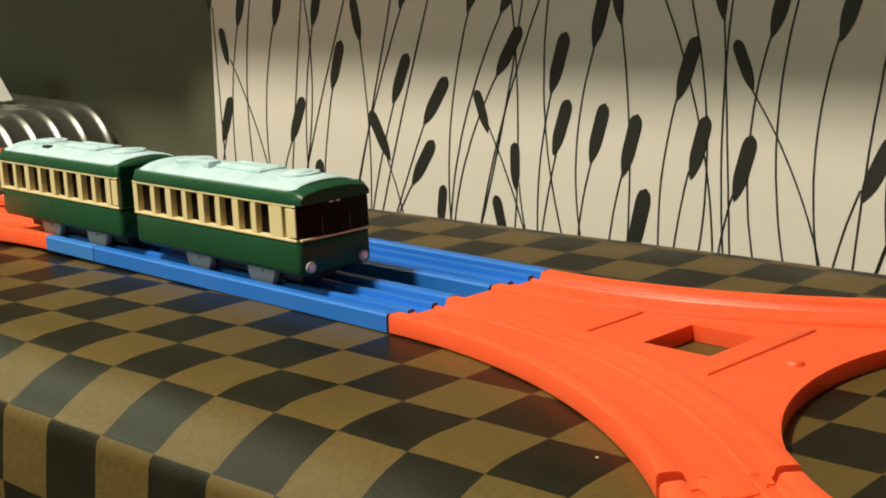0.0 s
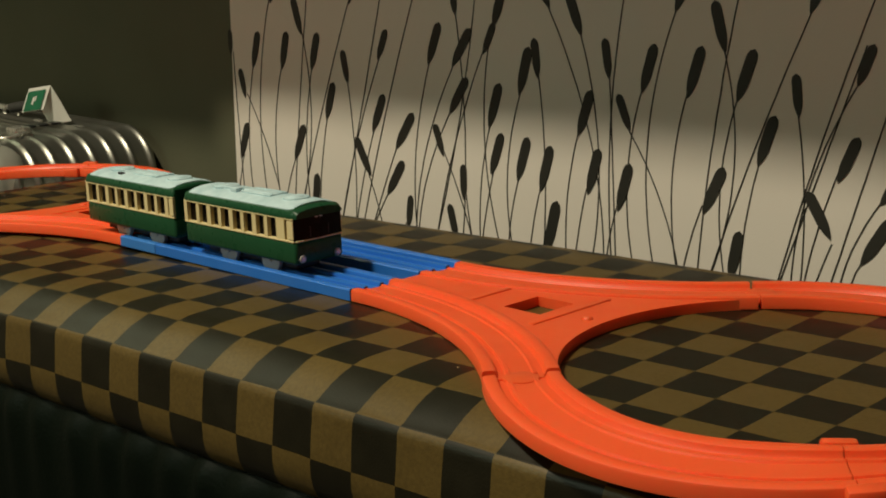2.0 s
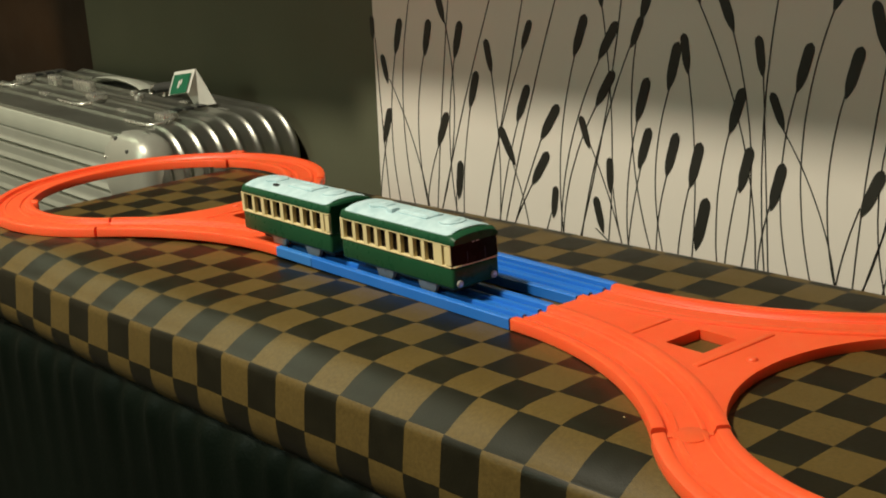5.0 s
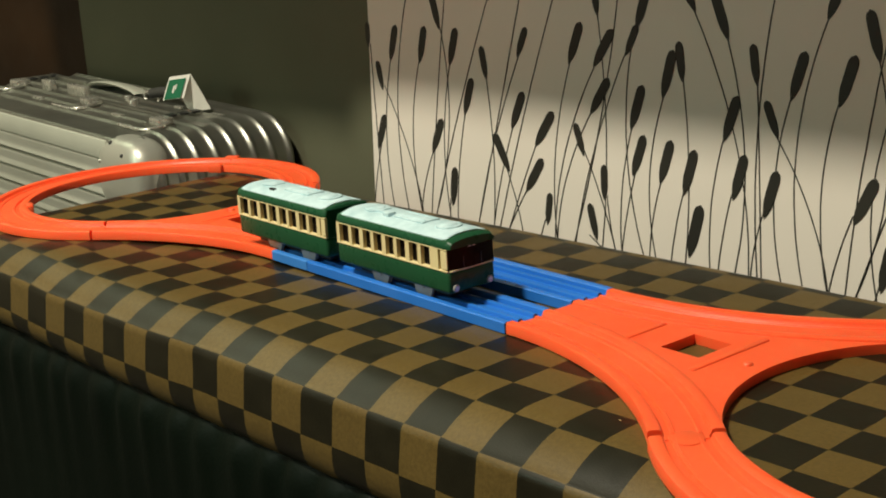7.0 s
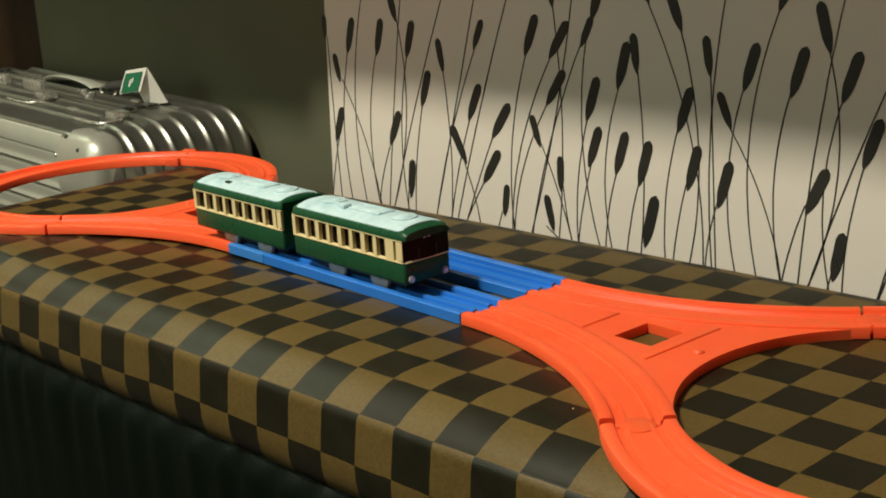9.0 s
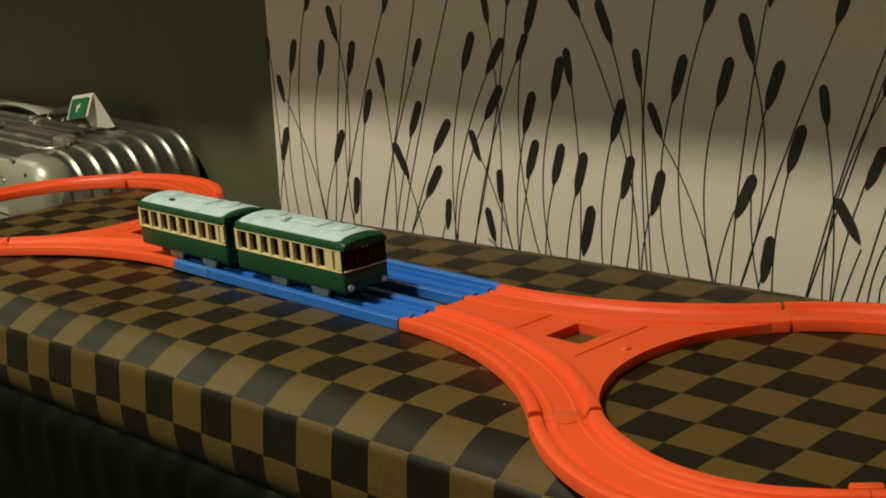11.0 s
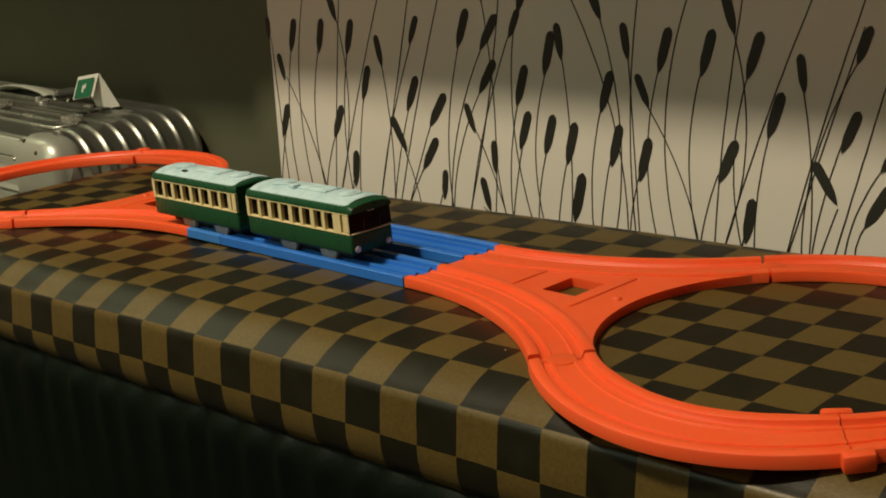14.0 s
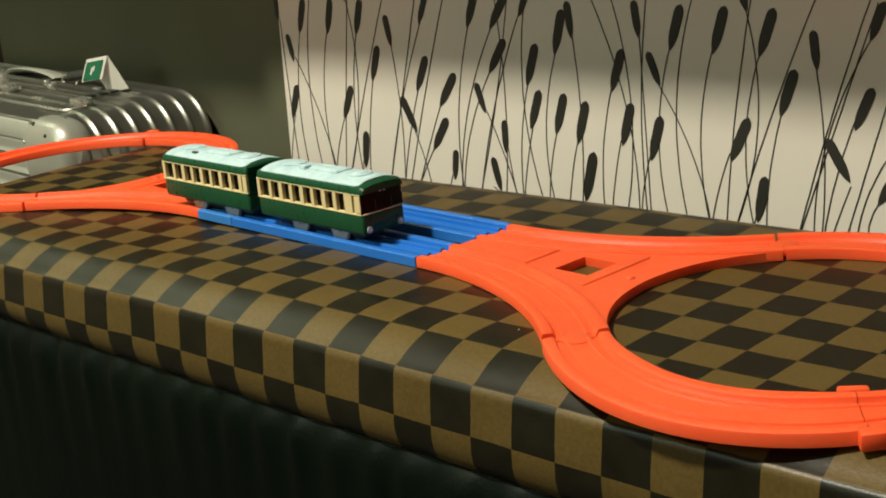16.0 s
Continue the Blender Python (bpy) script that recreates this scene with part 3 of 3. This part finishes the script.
# ---- toy train ----
def tram_car(u_mid, length, nose, label):
    """A toy tram; x forward, in checks, its wheels on the rail."""
    car = thing("toy_tram_car", label, "toy train", "toy tram", place=RAIL @ pose(u_mid * S, -GAUGE * S, 0))
    h, w = length / 2, 0.655
    cpart("lower_body", fresh_box((-h, -w, 0.50), (h, w, 1.01), 0.08, 3), GREEN, car, "dark green lower body", smooth=40)
    bm = fresh_box((-h + 0.02, -w + 0.10, 0.90), (h - 0.03, w - 0.10, 1.56), 0.03, 2)
    cpart("cabin_core", bm, GLASS, car, "dark cabin behind the windows", smooth=40)
    # window band: rails and deep posts round real openings
    back = -h + 0.01
    front = h - (0.01 if not nose else 0.04)
    for side in (-1, 1):
        y0, y1 = sorted((side * (w - 0.12), side * (w + 0.012)))
        for z0, z1 in ((0.985, 1.025), (1.465, 1.505)):
            cpart("band_rail", fresh_box((back, y0, z0), (front, y1, z1), 0.012), CREAM, car, "cream window band rail")
        n = 8
        lead, tail = 0.12, (0.52 if nose else 0.30)
        pitch = (front - back - lead - tail) / n
        for k in range(n + 1):
            x = back + lead + pitch * k
            wide = 0.145 if k % 2 == 0 else 0.105
            lo = back if k == 0 else x - wide / 2
            hi = x if k == 0 else x + wide / 2
            if k == n and nose:
                hi = x + 0.22
            cpart("window_post", fresh_box((lo, y0 + (0.006 if side < 0 else 0), 1.02), (hi, y1 - (0.006 if side > 0 else 0), 1.47), 0.008), CREAM, car)
        # tan slips put the shade on the posts' inner sides into colour
        for k in range(1, n):
            x = back + lead + pitch * k
            ya, yb = sorted((side * (w - 0.11), side * (w - 0.035)))
            cpart("shaded_slip", fresh_box((x - 0.13, ya, 1.02), (x + 0.02, yb, 1.47)), TAN, car, "recessed tan slip for the shaded side of a cream post" if k == 1 else "")
        cpart("door_post", fresh_box((front - (0.21 if nose else 0.17), y0, 1.05), (front, y1, 1.45), 0.008), CREAM, car)
    # cornice and roof
    sec = [(w + 0.012, 1.50), (w + 0.015, 1.56), (w - 0.015, 1.64), (w - 0.08, 1.69), (0.3, 1.73), (0, 1.74)]
    sec = sec + [(-y, z) for y, z in reversed(sec[:-1])]
    bm = bmesh.new()
    rows = []
    for s, k, dz in ((-h, 0.93, -0.05), (-h + 0.05, 0.985, 0), (-h + 0.12, 1, 0), (h - 0.12, 1, 0), (h - 0.05, 0.985, 0), (h + (0.05 if nose else 0), 0.93, -0.05)):
        rows.append([(s, y * k, z + (dz if z > 1.6 else 0)) for y, z in sec])
    vs = sheet(bm, rows, close=True)
    bm.faces.new(vs[0]), bm.faces.new(vs[-1])
    cpart("cornice", bm, GREEN, car, "dark green cornice", smooth=45)
    bm = bmesh.new()
    rows = []
    for s, k in ((-h + 0.10, 0.90), (-h + 0.13, 0.97), (-h + 0.20, 1.0), (0, 1.0), (h - 0.28, 1.0), (h - 0.20, 0.97), (h - 0.16, 0.90)):
        rows.append([(s, 0.60 * k * t, 1.69 + (0.115 if k == 1 else 0.115 * (k - 0.6) / 0.4) * (1 - abs(t) ** 2.6)) for t in np.linspace(-1, 1, 15)])
    vs = sheet(bm, rows)
    g = bmesh.ops.extrude_face_region(bm, geom=list(bm.faces))
    bmesh.ops.translate(bm, vec=(0, 0, -0.09), verts=[q for q in g["geom"] if isinstance(q, bmesh.types.BMVert)])
    roof = cpart("roof", bm, MINT, car, "pale mint roof with moulded fittings", smooth=50)
    for x0, x1, yy, zz in ((-0.35, 0.75, 0.26, 1.838), (-1.55, -0.95, 0.2, 1.834)):
        cpart("roof_box", fresh_box((x0, -yy, 1.78), (x1, yy, zz), 0.03, 2), MINT, roof, smooth=40)
    for x in (-1.25, 1.35):
        for r, z in ((0.30, 1.830), (0.19, 1.845)):
            bm = disc(bmesh.new(), r, 0.05, Matrix.Translation((x, 0, z - 0.02)), 24, 0.015)
            cpart("roof_vent", bm, MINT, roof, smooth=40)
    if nose:
        cpart("roof_stub", fresh_box((-0.62, -0.34, 1.76), (-0.40, -0.10, 1.885), 0.03, 2), MINT, roof, smooth=40)
        cpart("roof_bar", fresh_box((-1.05, -0.20, 1.76), (-0.62, -0.14, 1.85), 0.015), MINT, roof)
    else:
        cpart("roof_slot", fresh_box((-0.82, -0.40, 1.75), (-0.62, -0.30, 1.812), 0.01), BLACK, roof)
    for y in (-0.14, 0.14):
        cpart("roof_seam", fresh_box((-0.30, y - 0.015, 1.78), (0.70, y + 0.015, 1.852), 0.006), MINT, roof)
    # ends
    if nose:
        bm = bmesh.new()
        rows = []
        for z in (1.02, 1.10, 1.25, 1.42, 1.52, 1.57):
            rows.append([(h + 0.03 - 0.05 * abs(t) ** 2.5 - (z - 1.02) * 0.03, t * 0.645, z) for t in np.linspace(-1, 1, 11)])
        sheet(bm, rows)
        g = bmesh.ops.extrude_face_region(bm, geom=list(bm.faces))
        bmesh.ops.translate(bm, vec=(-0.10, 0, 0), verts=[q for q in g["geom"] if isinstance(q, bmesh.types.BMVert)])
        cpart("windscreen", bm, GLASS, car, "black glossy windscreen", smooth=50)
        for side in (-1, 1):
            m = Matrix.Translation((h + 0.01, side * 0.48, 0.62)) @ Matrix.Rotation(radians(90), 4, "Y")
            lamp_ob = cpart("headlight", disc(bmesh.new(), 0.085, 0.05, m, 16, 0.015), GREY, car, "small round grey headlight", smooth=40)
            m = Matrix.Translation((h + 0.037, side * 0.48, 0.62)) @ Matrix.Rotation(radians(90), 4, "Y")
            cpart("lens", disc(bmesh.new(), 0.05, 0.015, m, 12), CHROME, lamp_ob)
        cpart("waist_line", fresh_box((h - 0.03, -0.62, 0.995), (h + 0.030, 0.62, 1.028), 0.008), CREAM, car, "thin cream line")
        for dy in (-0.09, 0.03):
            cpart("sign_mark", fresh_box((h + 0.0, dy, 1.47), (h + 0.020, dy + 0.07, 1.50)), CARD, car)
        for side in (-1, 1):
            cpart("wiper", fresh_box((h + 0.02, side * 0.25 - 0.012, 1.06), (h + 0.034, side * 0.25 + 0.012, 1.30), 0.004), BLACK, car)
    else:
        cpart("end_wall", fresh_box((h - 0.03, -0.60, 0.98), (h + 0.005, 0.60, 1.68), 0.02), GREEN, car)
        cpart("end_grille", fresh_box((h - 0.0, -0.17, 1.50), (h + 0.012, 0.17, 1.56), 0.006), GREY, car)
    cpart("end_wall", fresh_box((-h - 0.005, -0.60, 0.98), (-h + 0.03, 0.60, 1.68), 0.02), GREEN, car)
    # running gear
    cpart("underframe", fresh_box((-h * 0.80, -0.32, 0.30), (h * 0.80, 0.32, 0.50), 0.03), BLACK, car, smooth=40)
    for x in (-h * 0.34, h * 0.42):
        for side in (-1, 1):
            m = Matrix.Translation((x, side * 0.39, 0.12 + 0.33)) @ Matrix.Rotation(radians(90), 4, "X")
            wheel = cpart("wheel", disc(bmesh.new(), 0.33, 0.12, m, 32, 0.03), GREY, car, "grey plastic wheel", smooth=40)
            m = Matrix.Translation((x, side * 0.46, 0.45)) @ Matrix.Rotation(radians(90), 4, "X")
            cpart("hub", disc(bmesh.new(), 0.07, 0.03, m, 12, 0.008), GREY, wheel, smooth=40)
    if nose:
        cpart("coupler", fresh_box((-h - 0.52, -0.17, 0.42), (-h + 0.1, 0.17, 0.56), 0.05, 3), CARD, car, "white plastic coupler", smooth=40)
        cpart("coupler_hook", fresh_box((-h - 0.42, -0.10, 0.54), (-h - 0.16, 0.10, 0.66), 0.04, 2), CARD, car, smooth=40)
    return car


tram_car(0.64, 4.15, True, "dark green and cream toy tram front car with mint roof")
tram_car(-3.91, 4.05, False, "dark green and cream toy tram trailer with mint roof")


# ---- suitcase ----
def bead(t, pitch, height, sharp):
    return height * (0.5 + 0.5 * math.cos(2 * math.pi * t / pitch)) ** sharp


def rod(points, r, sides=8):
    """A round wire through the places given."""
    bm = bmesh.new()
    rows = []
    pts = [Vector(q) for q in points]
    for i, q in enumerate(pts):
        t = (pts[min(i + 1, len(pts) - 1)] - pts[max(i - 1, 0)]).normalized()
        a = t.cross(Vector((0, 0, 1)))
        a = a.normalized() if a.length > 0.01 else Vector((1, 0, 0))
        b = t.cross(a)
        rows.append([q + (a * math.cos(k) + b * math.sin(k)) * r for k in np.linspace(0, 2 * math.pi, sides + 1)[:-1]])
    vs = sheet(bm, rows, close=True)
    bm.faces.new(vs[0][::-1])
    bm.faces.new(vs[-1])
    return bm


def draw_latch(case, x, y):
    """A draw latch: base, raised lever and a bright wire bail lying forward."""
    latch = cpart("draw_latch", fresh_box((x - 0.55, y - 0.30, -0.02), (x + 0.55, y + 0.40, 0.10), 0.04, 2), ALUMINIUM, case, "bright metal draw latch", smooth=40)
    cpart("lever", fresh_box((x - 0.16, y - 0.32, 0.08), (x + 0.54, y + 0.34, 0.36), 0.06, 2), CHROME, latch, smooth=40)
    cpart("hinge_pin", rod([(x - 0.45, y + 0.1, 0.17), (x + 0.55, y + 0.1, 0.17)], 0.08), CHROME, latch, smooth=60)
    bail = [(x + 0.62, y + 0.05, 0.20), (x + 0.72, y - 0.45, 0.12), (x + 0.62, y - 0.88, 0.09), (x + 0.25, y - 1.02, 0.08), (x - 0.7, y - 1.02, 0.08), (x - 1.15, y - 0.98, 0.08)]
    cpart("wire_bail", rod(bail, 0.062), CHROME, latch, smooth=60)


def lock_bar(case, x, y):
    lock = cpart("lock", fresh_box((x - 0.30, y - 0.85, -0.02), (x + 0.30, y + 0.85, 0.20), 0.06, 2), ALUMINIUM, case, "grey metal lock with dark number wheels", smooth=40)
    for k in (-1, 0, 1):
        cpart("number_wheel", fresh_box((x - 0.02, y + 0.52 * k - 0.19, 0.12), (x + 0.315, y + 0.52 * k + 0.19, 0.205), 0.02), BLACK, lock)


def build_suitcase():
    """Stands on its long side on the floor past the bench's end; x runs back from its corner, in checks."""
    place = pose(-22.31 * S, 7.22 * S, TOP + 0.71 * S, 0, 2.3, 0) @ Matrix.Scale(1.045, 4)
    case = thing("suitcase", "ribbed aluminium suitcase standing on its long side beside the bench", "suitcase", place=place)
    L, D, H, R, E, X = 15.4, 6.50, 14.8, 1.65, 0.22, 1.68
    run = [(-L, -H), (-L, -2.0), (-L, -1.2), (-L + 0.12, -0.6), (-L + 0.4, -0.18)] + [(x, 0.0) for x in (*np.linspace(-L + 0.9, -2.0, 50), *np.linspace(-1.9, X - R - 0.1, 24))]
    run += [(X - R + R * math.sin(radians(a)), -R + R * math.cos(radians(a))) for a in range(0, 91, 9)]
    run += [(X, z) for z in np.linspace(-R - 0.8, -H, 8)]
    def skin(i, y, proud=0.0):
        """A place on the shell: the near edge is tight along the length and full at the corner."""
        x, z = run[i]
        a, b = run[max(i - 1, 0)], run[min(i + 1, len(run) - 1)]
        tx, tz = b[0] - a[0], b[1] - a[1]
        k = math.hypot(tx, tz)
        nx, nz = -tz / k, tx / k
        near = E + 0.68 * ease(-0.7, 0.3, x)
        d = proud
        for e, q in ((y, near), (D - y, E)):
            if e < q:
                d += -q + math.sqrt(max(q * q - (q - e) ** 2, 0))
        if (1.2 if x < 0.2 else 0.5) < y < D - 0.05:
            d += bead(y - 0.78, 0.78, 0.11, 4.0)
        return x + nx * d, y - proud, z + nz * d

    bm = bmesh.new()
    sheet(bm, [[skin(i, y) for y in np.linspace(0, D, 200)] for i in range(len(run))])
    cpart("shell", bm, ALUMINIUM, case, "ribbed grey aluminium shell", smooth=60)
    # side face with beads along its length, below a smooth pale frame band
    bm = bmesh.new()
    rows = []
    for z in np.linspace(-0.80, -H, 190):
        t = ((-z - 0.80) % 0.70) / 0.70
        d = 0.10 - 0.10 * ease(0.0, 0.12, t) * ease(1.0, 0.96, t) - 0.09 * ease(0.70, 0.84, t) * ease(1.0, 0.9, t)
        rows.append([(x, d, z) for x in (-L + 0.1, -1.0, 0.5, 0.80)])
    sheet(bm, rows)
    cpart("side_face", bm, SIDE_METAL, case, "ribbed aluminium side", smooth=60)
    cpart("far_face", fresh_box((-L + 0.1, D - 0.1, -H), (X - 0.4, D - 0.02, -R)), ALUMINIUM, case)
    cpart("frame_band", fresh_box((-L + 0.4, -0.05, -0.82), (-0.75, 0.10, -0.10), 0.05), EDGE_METAL, case, "smooth pale frame band", smooth=40)
    # rounded corner cap with rivets
    bm = bmesh.new()
    bmesh.ops.create_uvsphere(bm, u_segments=40, v_segments=28, radius=1)
    for v in bm.verts:
        k = sum(abs(c) ** 3.0 for c in v.co) ** (1 / 3.0)
        v.co = Vector((-0.02, 0.62, -1.38)) + Vector((v.co.x * 1.60, v.co.y * 0.90, v.co.z * 1.42)) / k
    cap = cpart("corner_cap", bm, CAP_METAL, case, "rounded bright metal corner cap", smooth=70)
    for x, y, z, metal in ((-1.00, -0.17, -0.85, CHROME), (-0.45, 0.00, -0.14, STRAP), (0.55, -0.15, -0.45, STRAP)):
        g = bmesh.new()
        bmesh.ops.create_icosphere(g, subdivisions=2, radius=0.08, matrix=Matrix.Translation((x, y, z)))
        cpart("rivet", g, metal, cap, smooth=60)
    # latches, locks and handle on the upper side
    for x, y in ((-1.05, 2.35), (-7.0, 2.75), (-13.7, 3.0)):
        draw_latch(case, x, y)
    lock_bar(case, -1.95, 3.85)
    lock_bar(case, -14.5, 4.5)
    for y, h in ((3.35, 0.16), (3.95, 0.12)):
        cpart("cover_strip", fresh_box((-7.0, y - 0.12, -0.02), (-2.5, y + 0.12, h), 0.05, 2), ALUMINIUM, case, "raised metal strip", smooth=40)
    for x, y in ((-6.3, 4.15), (-5.5, 4.0), (-5.2, 3.7)):
        bm = disc(bmesh.new(), 0.16, 0.30, Matrix.Translation((x, y, 0.15)), 14, 0.04)
        cpart("bolt_head", bm, CHROME, case, smooth=40)
    for x0, x1, y in ((-10.4, -8.9, 3.75), (-12.4, -11.6, 3.6)):
        cpart("handle_mount", fresh_box((x0, y - 0.16, -0.02), (x1, y + 0.16, 0.42), 0.06, 2), CHROME, case, "bright handle mount", smooth=40)
    bm = bmesh.new()
    rows = []
    for i in range(17):
        t = i / 16
        x, z = -6.5 - 4.0 * t, 0.10 + 0.26 * math.sin(math.pi * t) ** 0.6
        rows.append([(x, 5.05 + 0.50 * math.cos(q), z + 0.10 * math.sin(q) - 0.12 * math.cos(q)) for q in np.linspace(0, 2 * math.pi, 13)[:-1]])
    sheet(bm, rows, close=True)
    handle = cpart("handle", bm, EDGE_METAL, case, "wide bright metal carrying handle", smooth=60)
    ring = [(-5.9 + 0.42 * math.cos(q), 5.0 + 0.1 * math.cos(q), 0.16 + 0.22 * math.sin(q)) for q in np.linspace(-0.7, math.pi + 0.7, 14)]
    cpart("ring", rod(ring, 0.07), CHROME, handle, smooth=60)
    cpart("strap", rod([(-5.9, 5.0, 0.30), (-5.3, 5.1, 0.42), (-4.4, 5.2, 0.50), (-3.2, 5.1, 0.55)], 0.20), STRAP, case, "dark strap of the luggage card", smooth=60)
    cpart("rear_strip", fresh_box((-14.9, 5.0, -0.02), (-11.4, 5.3, 0.20), 0.08, 2), ALUMINIUM, case, "raised metal strip", smooth=40)
    for x, y in ((-4.0, 2.35), (-10.2, 2.2), (-3.3, 4.7), (-0.9, 4.8)):
        cpart("catch", fresh_box((x - 0.35, y - 0.12, -0.02), (x + 0.35, y + 0.12, 0.12), 0.04, 2), CHROME, case, "small bright metal catch", smooth=40)
    return case


build_suitcase()


def build_tag():
    """A folded card standing like a tent on the suitcase."""
    tag = thing("luggage_card", "folded white card with a green print on the suitcase", "card")
    a, b = Vector((-25.22, 11.45, 2.29)), Vector((-24.13, 11.76, 2.44))
    run = (b - a).normalized()
    for name, down in (("front_leaf", Vector((-0.22, -0.28, -0.92))), ("back_leaf", Vector((0.50, 0.45, -1.42)))):
        bm = bmesh.new()
        n = run.cross(down).normalized() * 0.02
        q = [a, b, b + down, a + down]
        rows = [[p for p in (q[0], q[1])], [p + Vector((0, 0, 0.03)) for p in (q[0] + down * 0.5, q[1] + down * 0.5)], [q[3], q[2]]]
        sheet(bm, rows)
        g = bmesh.ops.extrude_face_region(bm, geom=list(bm.faces))
        bmesh.ops.translate(bm, vec=n, verts=[v for v in g["geom"] if isinstance(v, bmesh.types.BMVert)])
        bmesh.ops.translate(bm, vec=(0, 0, TOP / S), verts=bm.verts)
        leaf = cpart(name, bm, CARD, tag)
        if name == "front_leaf":
            face = -n.normalized() if n.y > 0 else n.normalized()
            for mat, s0, s1, d0, d1, up in ((CARD_GREEN, 0.09, 0.88, 0.16, 0.98, 0.05), (CARD, 0.40, 0.48, 0.45, 0.75, 0.06), (CARD, 0.50, 0.56, 0.40, 0.62, 0.06)):
                bm = bmesh.new()
                for s, d in ((s0, d0), (s1, d0), (s1, d1), (s0, d1)):
                    bm.verts.new(a.lerp(b, s) + down * d + face * up + Vector((0, 0, TOP / S + 0.03 * (1 - abs(2 * d - 1)))))
                bm.verts.ensure_lookup_table()
                bm.faces.new(list(bm.verts))
                cpart("print", bm, mat, leaf)
    return tag


build_tag()


def build_crumb():
    """A speck of food left on the seat."""
    bm = bmesh.new()
    bmesh.ops.create_icosphere(bm, subdivisions=2, radius=0.00055)
    for v in bm.verts:
        v.co *= 1 + 0.35 * noise.noise(v.co * 1400)
        v.co.z *= 0.6
    crumb = part("crumb", bm, TAN, smooth=50)
    crumb.matrix_basis = pose(0.225, -0.005, TOP + 0.0003, 0, 0, 40)
    return tagged(crumb, "tiny pale crumb lying on the checked vinyl seat", "crumb")


build_crumb()
